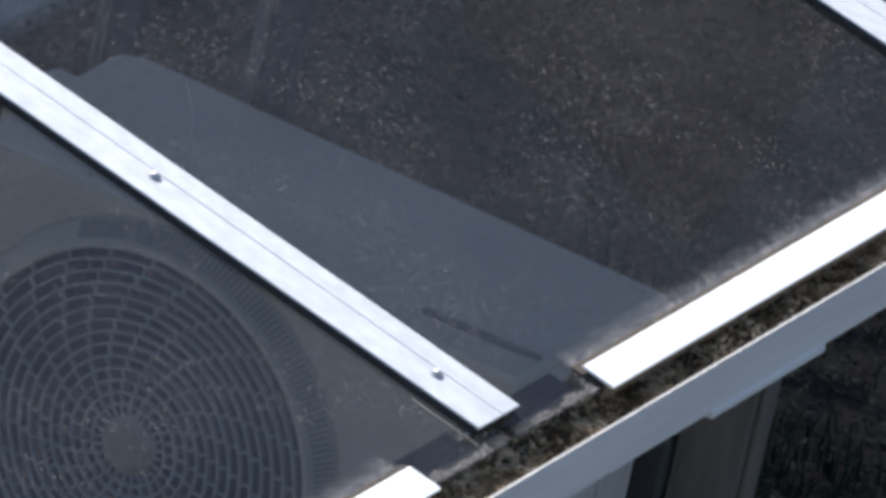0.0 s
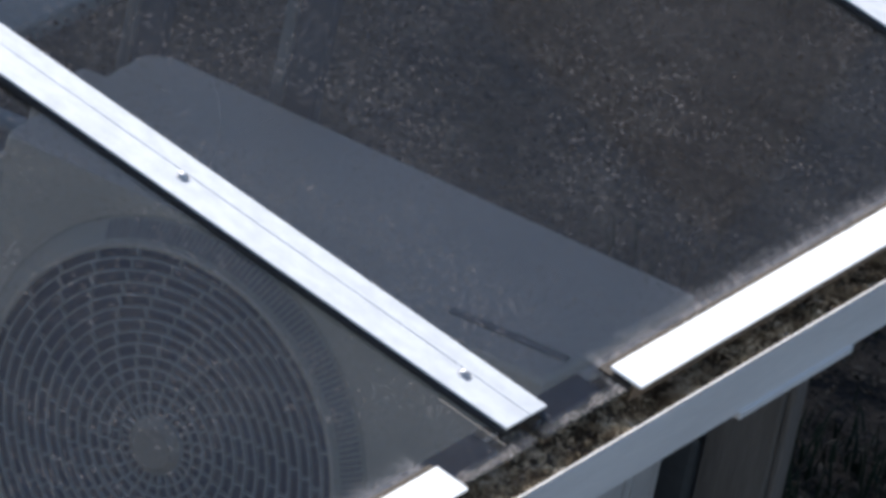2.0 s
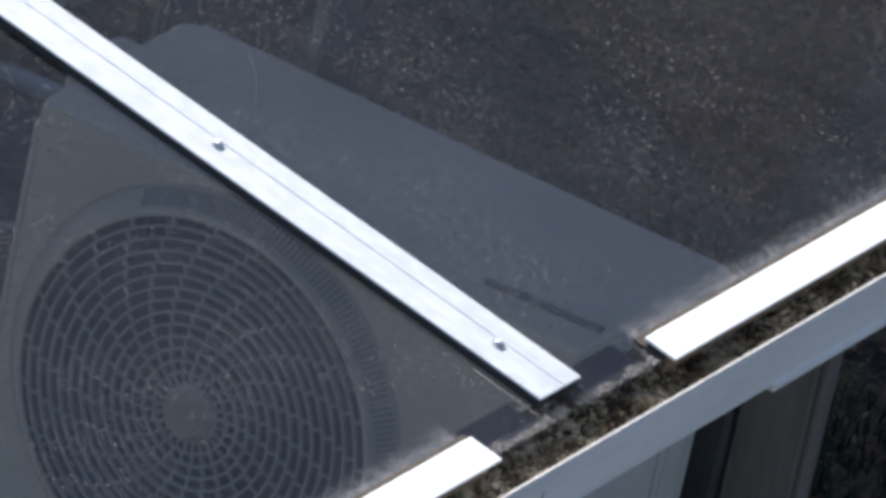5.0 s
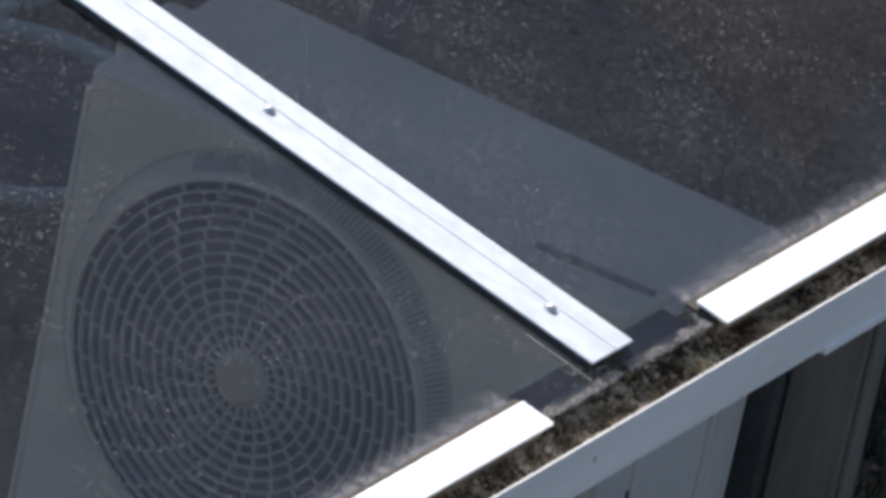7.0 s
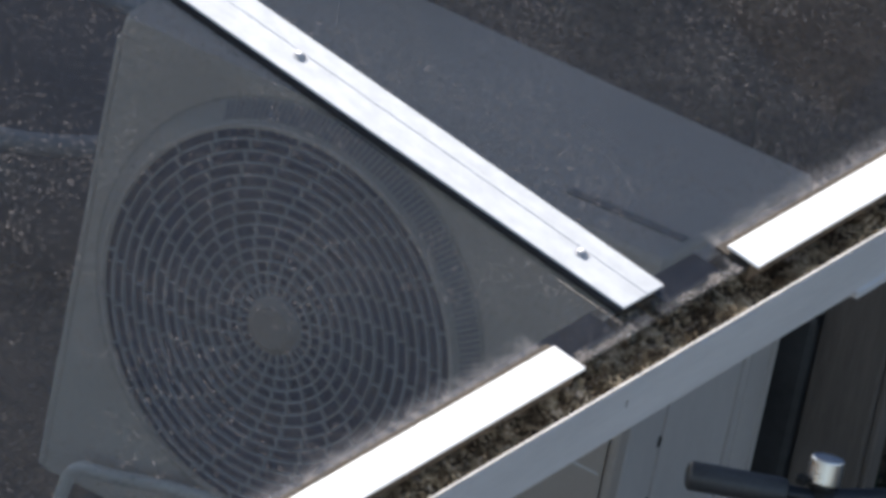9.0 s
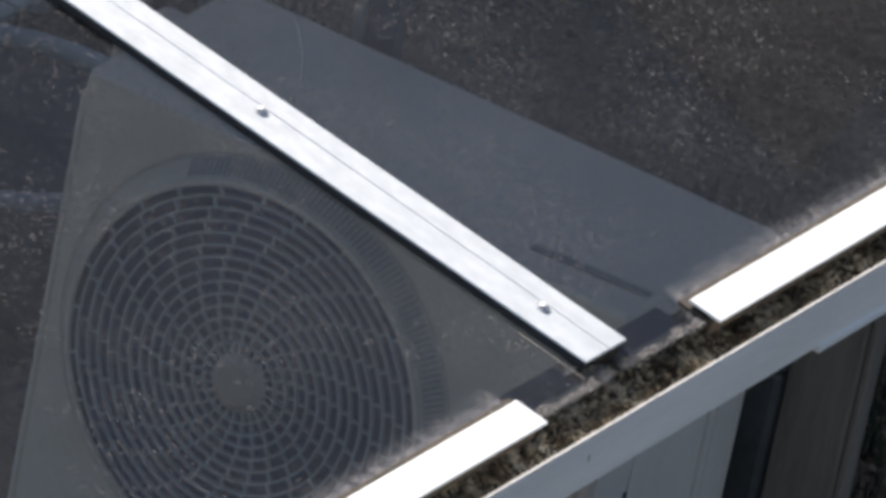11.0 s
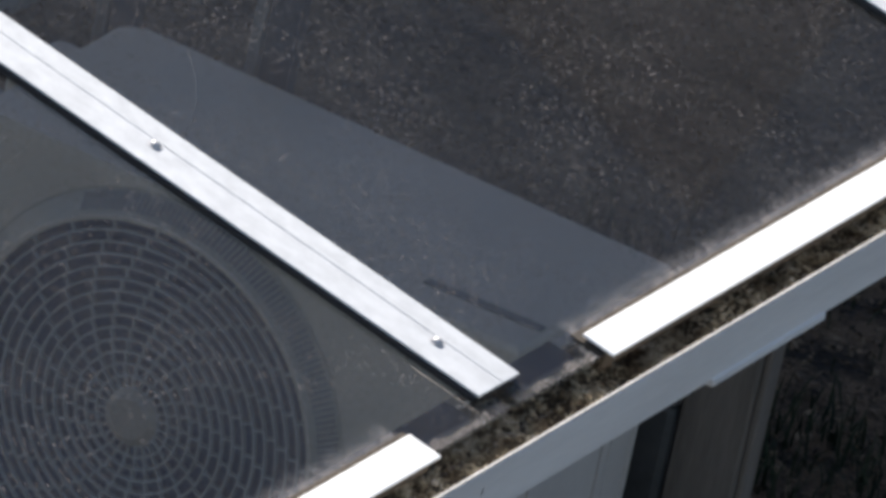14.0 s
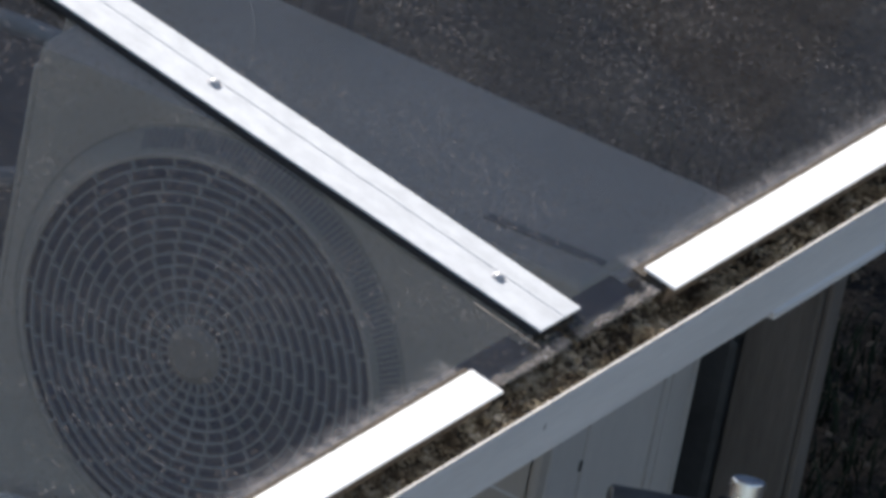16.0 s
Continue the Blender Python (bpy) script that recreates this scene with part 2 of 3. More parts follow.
def tube(bm, path, radius, sides=12, caps=True):
    """A round tube along a path of points."""
    path = [Vector(p) for p in path]
    rings, side = [], None
    for i, p in enumerate(path):
        d = (path[min(i + 1, len(path) - 1)] - path[max(i - 1, 0)]).normalized()
        if side is None:
            side = d.orthogonal().normalized()
        side = (side - d * side.dot(d)).normalized()
        up = d.cross(side)
        r = radius[i] if isinstance(radius, (list, tuple)) else radius
        rings.append([bm.verts.new(p + (side * math.cos(a) + up * math.sin(a)) * r) for a in (2 * math.pi * k / sides for k in range(sides))])
    for a, b in zip(rings, rings[1:]):
        for k in range(sides):
            bm.faces.new((a[k], a[(k + 1) % sides], b[(k + 1) % sides], b[k]))
    if caps:
        bm.faces.new(rings[0][::-1]), bm.faces.new(rings[-1])
    return bm


def lathe(bm, profile, sides=48, close=False):
    """Turned about z from (radius, height) pairs."""
    rings = [[bm.verts.new((r * math.cos(a), r * math.sin(a), z)) for a in (2 * math.pi * k / sides for k in range(sides))] for r, z in profile]
    pairs = list(zip(rings, rings[1:])) + ([(rings[-1], rings[0])] if close else [])
    for a, b in pairs:
        for k in range(sides):
            bm.faces.new((a[k], a[(k + 1) % sides], b[(k + 1) % sides], b[k]))
    if not close:
        for ring in (rings[0][::-1], rings[-1]):
            bm.faces.new(ring)
    return bm


def mesh_object(name, bm, mat, smooth=False):
    bmesh.ops.recalc_face_normals(bm, faces=bm.faces)
    me = bpy.data.meshes.new(name)
    bm.to_mesh(me)
    bm.free()
    me.materials.append(mat)
    if smooth:
        me.polygons.foreach_set("use_smooth", [True] * len(me.polygons))
    return new(name, me)


def part(name, bm, mat, parent, label="", smooth=False):
    ob = mesh_object(name, bm, mat, smooth)
    ob.parent = parent
    if label:
        ob["label"] = label
    return ob


def thing(name, at=(0, 0, 0), label="", category="", group="", kind="", m=None):
    ob = new(name)
    ob.matrix_world = m if m is not None else Matrix.Translation(at)
    return tagged(ob, label, category, group, kind)


# ---- ground ----
def ground_sheet():
    bm = bmesh.new()
    xs = [-400, -60, -12] + [-6 + 0.25 * i for i in range(33)] + [8, 60, 400]
    ys = [-400, -60, -12, -4] + [0.25 * i for i in range(33)] + [14, 60, 400]
    grid = [[bm.verts.new((x, y, 0.02 * noise.noise((x * 1.7, y * 1.7, 0)) - 0.012 if -6 < x < 2 and 0 < y < 8 else -0.012)) for y in ys] for x in xs]
    for i in range(len(xs) - 1):
        for j in range(len(ys) - 1):
            bm.faces.new((grid[i][j], grid[i + 1][j], grid[i + 1][j + 1], grid[i][j + 1]))
    return tagged(mesh_object("ground", bm, SOIL, True), "dark bare garden soil strewn with leaf litter", "ground", kind="structure")


ground_sheet()


def slab(x0, y0, x1, y1):
    ob = mesh_object("paving_slab", box((x0, y0, -0.03), (x1, y1, 0.022), 0.006), SLAB)
    return tagged(ob, "weathered pale grey concrete paving slab beside soil", "paving slab", "slabs of the garden path", "structure")


for i in range(5):
    slab(-3.75, 2.6 + 0.51 * i, -3.25, 3.1 + 0.51 * i)

# unseen wall, added to keep low sun off the ground; blue for glass reflections
house = thing("sun_blocker", label="unseen plain blue-grey wall added to shade the garden", category="house", kind="structure")
part("wall", box((-14, 9.0, -0.05), (6, 9.4, 11.0)), BLOCKER_BLUE, house)
# panel added only to give the roof glass a brown reflection
part("shutter", box((-2.80, 8.94, 6.2), (-2.05, 8.995, 7.75), 0.006), BROWN_REFLECTED, house, "unseen brown panel added for its reflection in the glass")


# ---- heat pump ----
UX0, UX1, UY0, UY1, UZ0, UZ1 = -2.126, -1.214, 2.482, 2.880, 0.130, 0.875
GUARD = Vector((-1.765, UY0 - 0.056, 0.537))     # middle of the fan guard, which stands proud of the front
R_GRILLE, R_HUB, R_BASE = 0.296, 0.043, 0.3297
FRONT_Y = UY0 - 0.022


def front_with_hole(hole, sides=96):
    """A plate round the fan opening, its rim turned inwards."""
    bm = bmesh.new()
    inner, outer, back = [], [], []
    for k in range(sides):
        a = 2 * math.pi * k / sides
        c, s = math.cos(a), math.sin(a)
        inner.append(bm.verts.new((GUARD.x + hole * c, FRONT_Y, GUARD.z + hole * s)))
        back.append(bm.verts.new((GUARD.x + hole * c, FRONT_Y + 0.024, GUARD.z + hole * s)))
        reach = min(((UX1 - 0.012 - GUARD.x) / c if c > 1e-6 else 1e9), ((UX0 + 0.012 - GUARD.x) / c if c < -1e-6 else 1e9),
                    ((UZ1 - 0.030 - GUARD.z) / s if s > 1e-6 else 1e9), ((UZ0 + 0.012 - GUARD.z) / s if s < -1e-6 else 1e9))
        outer.append(bm.verts.new((GUARD.x + reach * c, FRONT_Y, GUARD.z + reach * s)))
    for k in range(sides):
        j = (k + 1) % sides
        bm.faces.new((inner[k], inner[j], outer[j], outer[k]))
        bm.faces.new((back[k], back[j], inner[j], inner[k]))
    for x in (UX0 + 0.012, UX1 - 0.012):
        for z in (UZ0 + 0.012, UZ1 - 0.030):
            near = sorted(outer, key=lambda v: (v.co.x - x) ** 2 + (v.co.z - z) ** 2)[:2]
            bm.faces.new((*near, bm.verts.new((x, FRONT_Y, z))))
    return bm


def guard_ring(bm, profile, sides=96, close=False):
    """A band turned about the fan's axis from (radius, depth) pairs."""
    loops = [[bm.verts.new((GUARD.x + q * math.cos(a), y, GUARD.z + q * math.sin(a))) for a in (2 * math.pi * k / sides for k in range(sides))] for q, y in profile]
    for a, b in list(zip(loops, loops[1:])) + ([(loops[-1], loops[0])] if close else []):
        for k in range(sides):
            bm.faces.new((a[k], a[(k + 1) % sides], b[(k + 1) % sides], b[k]))
    return bm


def spoke(bm, a, r0, r1, y, half_w, half_d):
    d, s = Vector((math.cos(a), 0, math.sin(a))), Vector((-math.sin(a), 0, math.cos(a)))
    c = Vector((GUARD.x, y, GUARD.z))
    q = [bm.verts.new(c + d * r + s * half_w * e + Vector((0, f, 0))) for r in (r0, r1) for e, f in ((-1, half_d), (-0.6, -half_d), (0.6, -half_d), (1, half_d))]
    for k in range(3):
        bm.faces.new((q[k], q[k + 1], q[k + 5], q[k + 4]))


def cover_shape():
    """The top cover: flared towards its back, with rounded corners and a soft upper edge."""
    front, back, right = FRONT_Y - 0.0004, UY1 + 0.002, UX1 + 0.008
    outline = [(right, front), (right, back)]
    for cx, cy, r, a0 in ((-2.152 + 0.034, back - 0.034, 0.034, 90), (UX0 + 0.003 + 0.012, front + 0.012, 0.012, 180)):
        outline += [(cx + r * math.cos(radians(a0 + 15 * k)), cy + r * math.sin(radians(a0 + 15 * k))) for k in range(7)]
    bm = bmesh.new()
    low = [bm.verts.new((x, y, UZ1 - 0.0295)) for x, y in outline]
    high = [bm.verts.new((x, y, UZ1)) for x, y in outline]
    bm.faces.new(low[::-1]), bm.faces.new(high)
    for k in range(len(outline)):
        j = (k + 1) % len(outline)
        bm.faces.new((low[k], low[j], high[j], high[k]))
    rim = [e for e in bm.edges if all(v.co.z > UZ1 - 0.001 for v in e.verts)]
    bmesh.ops.bevel(bm, geom=rim, offset=0.011, segments=5, profile=0.5, affect="EDGES")
    return bm


def heat_pump():
    t = thing("heat_pump", label="grey enamelled heat pump with round fan grille under glass canopy", category="heat pump")
    part("casing", box((UX0, UY0 + 0.004, UZ0), (UX1, UY1, UZ1 - 0.03), 0.016, 3), CASE, t)
    front = part("front_panel", front_with_hole(R_GRILLE + 0.006), CASE, t)
    for lo, hi, soft_edge in (((UX0 - 0.003, FRONT_Y + 0.0005, UZ0 + 0.002), (UX0 + 0.0118, UY0 + 0.02, UZ1 - 0.030), 0.007),
                              ((UX1 - 0.0118, FRONT_Y + 0.0005, UZ0 + 0.002), (UX1 + 0.004, UY0 + 0.01, UZ1 - 0.030), 0.005),
                              ((UX0 + 0.012, FRONT_Y - 0.0002, UZ0 + 0.002), (UX1 - 0.012, UY0 + 0.01, UZ0 + 0.012), 0.002)):
        part("front_edge", box(lo, hi, soft_edge, 3), CASE, t, "softly rounded edge of the casing")
    seam = bmesh.new()
    tube(seam, [(-1.40, FRONT_Y - 0.0002, 0.528), (-1.232, FRONT_Y - 0.0002, 0.523)], 0.0019, 8)
    part("front_seam", seam, GRILLE_PALE, front, "thin pale raised seam")
    # the guard stands on a louvred skirt; a dark disc paints the hollow's shade
    y = GUARD.y
    part("guard_skirt", guard_ring(bmesh.new(), [(R_BASE, FRONT_Y + 0.001), (R_BASE - 0.001, FRONT_Y - 0.002), (R_GRILLE + 0.0065, y + 0.003), (R_GRILLE + 0.004, y), (R_GRILLE + 0.001, y + 0.004)]), SKIRT, front)
    part("skirt_lining", guard_ring(bmesh.new(), [(R_GRILLE + 0.0005, y + 0.004), (R_GRILLE + 0.0005, y + 0.020)]), HOLLOW, front, "skirt lining painted dark as inner shade")
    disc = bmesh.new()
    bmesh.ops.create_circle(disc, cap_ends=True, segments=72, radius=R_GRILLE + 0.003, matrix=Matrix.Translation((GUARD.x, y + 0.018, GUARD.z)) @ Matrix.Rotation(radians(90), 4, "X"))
    part("fan_opening", disc, HOLLOW, t, "flat disc painted as shade of the hollow behind grille")
    # concentric wires with cross pieces that wind inwards
    rings = 14
    step = (R_GRILLE - R_HUB) / rings
    for i in range(rings + 1):
        r, half = R_HUB + step * i, 0.0020 if i < rings else 0.0044
        part("grille_ring", guard_ring(bmesh.new(), [(r - half, y + 0.003), (r - half * 0.6, y - 0.003), (r + half * 0.6, y - 0.003), (r + half, y + 0.003)]), GRILLE if i < rings else CASE, front)
    bm = bmesh.new()
    for i in range(rings):
        r0 = R_HUB + step * i
        for k in range(25):
            spoke(bm, 2 * math.pi * k / 25 + radians(7.2 + 2.7 * (rings - 1 - i)), r0, r0 + step, y + 0.0008, 0.0018, 0.003)
    spokes = part("grille_spokes", bm, GRILLE, front, "short grey cross pieces")
    spokes["kind"] = "stuff"
    hub = bmesh.new()
    lathe(hub, [(0.0005, 0.012), (R_HUB - 0.012, 0.012), (R_HUB, 0.004), (R_HUB, -0.004)], 48)
    bmesh.ops.transform(hub, matrix=Matrix.Translation((GUARD.x, y, GUARD.z)) @ Matrix.Rotation(radians(90), 4, "X"), verts=hub.verts)
    part("grille_hub", hub, GRILLE_HUB, front, "plain grey centre disc")
    # narrow louvres down the skirt, and a thin ring for the contact shadow at its foot
    r_top, r_foot, drop = R_GRILLE + 0.0065, R_BASE - 0.001, FRONT_Y - 0.002 - (y + 0.003)
    nx, ny = drop, -(r_foot - r_top)
    nl = math.hypot(nx, ny)
    nx, ny = nx / nl, ny / nl
    # solid bars: the shade inside each slot is painted as dark grey
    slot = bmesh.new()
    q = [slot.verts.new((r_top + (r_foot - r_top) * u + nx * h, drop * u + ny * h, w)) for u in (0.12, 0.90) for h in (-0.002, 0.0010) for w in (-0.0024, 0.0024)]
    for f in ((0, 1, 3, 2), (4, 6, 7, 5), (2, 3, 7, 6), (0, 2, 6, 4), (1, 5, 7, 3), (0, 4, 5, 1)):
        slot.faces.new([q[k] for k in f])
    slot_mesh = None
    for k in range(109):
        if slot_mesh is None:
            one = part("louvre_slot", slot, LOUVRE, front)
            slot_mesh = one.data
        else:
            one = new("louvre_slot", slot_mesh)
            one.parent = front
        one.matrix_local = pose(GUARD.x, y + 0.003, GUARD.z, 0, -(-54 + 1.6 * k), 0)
    part("skirt_joint", guard_ring(bmesh.new(), [(R_BASE - 0.0005, FRONT_Y - 0.0012), (R_BASE + 0.0022, FRONT_Y - 0.0012), (R_BASE + 0.0022, FRONT_Y + 0.001)]), SKIRT, front, "thin ring for the contact shadow round the skirt")
    # top cover, its dark bar and a pressed arc
    cover = part("top_cover", cover_shape(), CASE, t, smooth=False)
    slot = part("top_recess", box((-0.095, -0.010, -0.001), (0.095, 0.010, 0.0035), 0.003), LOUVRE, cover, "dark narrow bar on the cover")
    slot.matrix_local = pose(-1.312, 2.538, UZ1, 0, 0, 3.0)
    arc = bmesh.new()
    tube(arc, [(-2.033 + 0.147 * u + 0.042 * u * (1 - u), 2.868 - 0.222 * u + 0.028 * u * (1 - u), UZ1 - 0.0012) for u in (0.04 * k for k in range(31))], 0.0024, 6)
    part("pressed_bead", arc, CASE, cover)
    # side panels with open joints
    for y0, y1 in ((UY0 + 0.003, 2.584), (2.590, 2.792), (2.800, 2.818), (2.822, 2.880)):
        part("side_panel", box((UX1 - 0.004, y0, UZ0 + 0.01), (UX1 + 0.006, y1, UZ1 - 0.032), 0.003), CASE_SIDE, t)
    part("corner_trim", box((UX1 - 0.002, 2.8805, UZ0 + 0.01), (UX1 + 0.010, 2.890, UZ1 - 0.032), 0.004), CASE_SIDE, t)
    for z in (0.545, 0.445):
        part("side_catch", box((UX1 + 0.005, 2.575, z - 0.009), (UX1 + 0.008, 2.582, z + 0.009), 0.003), DARKSLOT, t, "small dark catch")
    part("valve_cover", box((UX0 - 0.128, 2.73, 0.30), (UX0 + 0.002, 2.87, 0.815), 0.02, 3), CASE, t, "grey valve cover on the flank")
    for x in (UX0 + 0.14, UX1 - 0.14):
        part("foot", box((x - 0.03, UY0 + 0.02, 0.0995), (x + 0.03, UY1 - 0.02, UZ0 + 0.004), 0.006), RUBBER, t)
    return t


heat_pump()
plinth = mesh_object("plinth", box((UX0 + 0.06, UY0 - 0.01, -0.04), (UX1 - 0.03, UY1 - 0.01, 0.10), 0.012), PLINTH)
tagged(plinth, "rough concrete plinth under the heat pump", "plinth")

# drain hose that bends up from the soil and runs along the foot of the unit
def smooth_path(points, steps=8):
    p = [Vector(q) for q in points]
    p = [p[0] * 2 - p[1], *p, p[-1] * 2 - p[-2]]
    out = []
    for i in range(1, len(p) - 2):
        for k in range(steps):
            u = k / steps
            out.append(0.5 * (2 * p[i] + (p[i + 1] - p[i - 1]) * u + (2 * p[i - 1] - 5 * p[i] + 4 * p[i + 1] - p[i + 2]) * u * u + (3 * p[i] - p[i - 1] - 3 * p[i + 1] + p[i + 2]) * u ** 3))
    return out + [p[-2]]


hose = bmesh.new()
tube(hose, smooth_path([(-2.03, 2.405, -0.01), (-2.05, 2.41, 0.10), (-2.035, 2.412, 0.182), (-1.97, 2.415, 0.200), (-1.86, 2.42, 0.225), (-1.72, 2.44, 0.235)]), 0.011, 10)
tagged(mesh_object("drain_hose", hose, HOSE, True), "pale grey drain hose bending up from soil", "hose")


# ---- things behind the heat pump ----
def standing_pipe(x, y, r, h=2.02):
    bm = bmesh.new()
    tube(bm, [(0, 0, -0.03), (0, 0, h)], r, 16)
    ob = mesh_object("standing_pipe", bm, PIPE, True)
    ob.location = (x, y, 0)
    return tagged(ob, "slim upright grey plastic pipe behind heat pump", "pipe", "pipes behind the heat pump")


standing_pipe(-2.262, 3.0, 0.009)


def screen_panel(x0, edge, x1):
    t = thing("screen_panel", (x0, 3.0, 0), "narrow dark blue-grey upright screen panel with pale edge", "screen panel", "screen panels behind the heat pump")
    part("edge_strip", box((0, -0.016, -0.03), (edge, 0.016, 1.98), 0.004), PIPE, t, "pale grey edge strip")
    part("board", box((edge + 0.001, -0.012, -0.03), (x1 - x0, 0.012, 1.98), 0.004), BLUE_PANEL, t)
    return t


screen_panel(-2.251, 0.007, -2.196)
screen_panel(-2.002, 0.021, -1.925)

post = thing("timber_board", (-1.124, 3.005, 0), "short weathered brown-grey upright timber board on soil", "board")
part("shaft", box((-0.053, -0.05, -0.04), (0.056, -0.018, 0.86), 0.005), TIMBER, post)
part("batten", box((0.0565, -0.042, -0.04), (0.068, -0.006, 0.80), 0.003), TIMBER, post, "thin paler batten nailed to the flank")

# box added to fill the dark gap between heat pump and board
crate = thing("gap_filler", (-1.33, 3.08, 0), "dark grey box added in the gap behind heat pump", "crate")
part("shell", box((-0.13, -0.128, -0.02), (0.149, 0.115, 0.625), 0.012), GAP_DARK, crate)
part("lid", box((-0.14, -0.131, 0.627), (0.151, 0.12, 0.66), 0.008), GAP_DARK, crate)

tub = thing("garden_tub", (-2.80, 3.34, 0.0), "round dark plastic garden tub with pale rim", "tub")
tb = bmesh.new()
lathe(tb, [(0.001, -0.005), (0.24, -0.005), (0.303, 0.25), (0.291, 0.25), (0.23, 0.03), (0.001, 0.03)], 40)
part("bowl", tb, TUB, tub, smooth=True)
rim = bmesh.new()
tube(rim, [Vector((0.300 * math.cos(a), 0.300 * math.sin(a), 0.25)) for a in (2 * math.pi * k / 40 for k in range(41))], 0.018, 8)
part("rim", rim, TUB_RIM, tub, "pale rolled rim", True)


# ---- bicycle under the canopy ----
def bicycle():
    t = thing("bicycle", label="dark bicycle with chrome bell parked under canopy", category="bicycle")
    g = Vector((-0.690, 1.604, 1.080))                    # free end of the grip
    along = Vector((0.79, 0.61, -0.06)).normalized()
    fwd = Vector((-along.y, along.x, 0)).normalized()
    centre = g + along * 0.30
    bm = bmesh.new()
    tube(bm, [g + along * 0.01, g + along * 0.16, centre - along * 0.04 + Vector((0, 0, 0.02)), centre + along * 0.04 + Vector((0, 0, 0.02)), g + along * 0.44, g + along * 0.59], 0.0105, 14)
    part("handlebar", bm, BIKE_PAINT, t, smooth=True)
    for s, e in ((0.0, 0.128), (0.60, 0.472)):
        bm = bmesh.new()
        a, b = g + along * s, g + along * e
        tube(bm, [a, a + (b - a) * 0.03, b - (b - a) * 0.04, b], [0.0150, 0.0190, 0.0180, 0.0170], 18)
        part("grip", bm, GRIP, t, "black rubber grip", True)
    # bell: a clamp, a base and a chrome dome
    c = g + along * 0.176
    tilt = Matrix.Translation(c + Vector((-0.003, 0, 0.005))) @ Matrix.Rotation(radians(15), 4, Vector((-0.91, -0.41, 0)))
    clamp_bm = tube(bmesh.new(), [c - along * 0.012, c + along * 0.012], 0.0165, 18)
    base_bm = lathe(bmesh.new(), [(0.001, 0.004), (0.015, 0.004), (0.0185, 0.010), (0.0185, 0.0148), (0.001, 0.0148)], 32)
    bm = lathe(bmesh.new(), [(0.0208, 0.0150), (0.0222, 0.0155), (0.0222, 0.0175), (0.0222, 0.0440), (0.0222, 0.0455), (0.0217, 0.0475), (0.0203, 0.0489), (0.0185, 0.0495), (0.0172, 0.0497), (0.001, 0.0502)], 40)
    for q in (base_bm, bm):
        bmesh.ops.transform(q, matrix=tilt, verts=q.verts)
    bell = part("bell", bm, CHROME, t, "shiny chrome bell with a flat top", True)
    part("clamp", clamp_bm, RUBBER, bell, smooth=True)
    part("base", base_bm, RUBBER, bell)
    p = c - along * 0.030 + Vector((0, 0, 0.022))
    part("thumb_lever", box(p - Vector((0.007, 0.007, 0.006)), p + Vector((0.007, 0.007, 0.006)), 0.003), RUBBER, bell)
    for s, o in ((0.125, 1), (0.475, -1)):
        bm = bmesh.new()
        p = g + along * s
        tube(bm, [p, p + fwd * 0.03 - Vector((0, 0, 0.012)), p + fwd * 0.045 - along * o * 0.05 - Vector((0, 0, 0.03)), p + fwd * 0.05 - along * o * 0.115 - Vector((0, 0, 0.035))], [0.008, 0.007, 0.006, 0.007], 10)
        part("brake_lever", bm, LEVER, t, "worn silver lever", True)
    # stem, fork, frame, saddle
    head = centre + Vector((0, 0, -0.02)) - fwd * 0.05
    axle_f = Vector((head.x, head.y, 0)) + fwd * 0.36 + Vector((0, 0, 0.345))
    crown = head + (axle_f - head) * 0.45
    rear = Vector((head.x, head.y, 0)) - fwd * 0.68 + Vector((0, 0, 0.345))
    crank = Vector((head.x, head.y, 0)) - fwd * 0.26 + Vector((0, 0, 0.28))
    seat = crank - fwd * 0.17 + Vector((0, 0, 0.50))
    bm = bmesh.new()
    for a, b, r in ((centre + Vector((0, 0, 0.02)), head, 0.014), (head, crown, 0.018), (head - Vector((0, 0, 0.08)), seat - Vector((0, 0, 0.05)), 0.015),
                    (crown, crank, 0.017), (crank, seat, 0.015), (crank, rear + along * 0.05, 0.009), (crank, rear - along * 0.05, 0.009),
                    (seat, rear + along * 0.05, 0.008), (seat, rear - along * 0.05, 0.008), (crown, axle_f + along * 0.05, 0.011), (crown, axle_f - along * 0.05, 0.011),
                    (rear - along * 0.06, rear + along * 0.06, 0.008), (axle_f - along * 0.06, axle_f + along * 0.06, 0.008), (seat, seat + Vector((0, 0, 0.1)), 0.012)):
        tube(bm, [a, b], r, 10)
    part("frame", bm, BIKE_PAINT, t, smooth=True)
    sb = bmesh.new()
    tube(sb, [seat + Vector((0, 0, 0.11)) + fwd * 0.15, seat + Vector((0, 0, 0.12)) + fwd * 0.05, seat + Vector((0, 0, 0.12)) - fwd * 0.06, seat + Vector((0, 0, 0.12)) - fwd * 0.12], [0.018, 0.03, 0.06, 0.05], 14)
    part("saddle", sb, RUBBER, t, smooth=True)
    for hubp in (axle_f, rear):
        bm = bmesh.new()
        tube(bm, [hubp + fwd * 0.327 * math.cos(a) + Vector((0, 0, 0.327 * math.sin(a))) for a in (2 * math.pi * k / 40 for k in range(41))], 0.018, 8)
        tyre_bm, bm = bm, bmesh.new()
        tube(bm, [hubp + fwd * 0.306 * math.cos(a) + Vector((0, 0, 0.306 * math.sin(a))) for a in (2 * math.pi * k / 40 for k in range(41))], 0.01, 6)
        wheel = part("wheel", bm, LEVER, t, smooth=True)
        part("tyre", tyre_bm, RUBBER, wheel, "black rubber tyre", True)
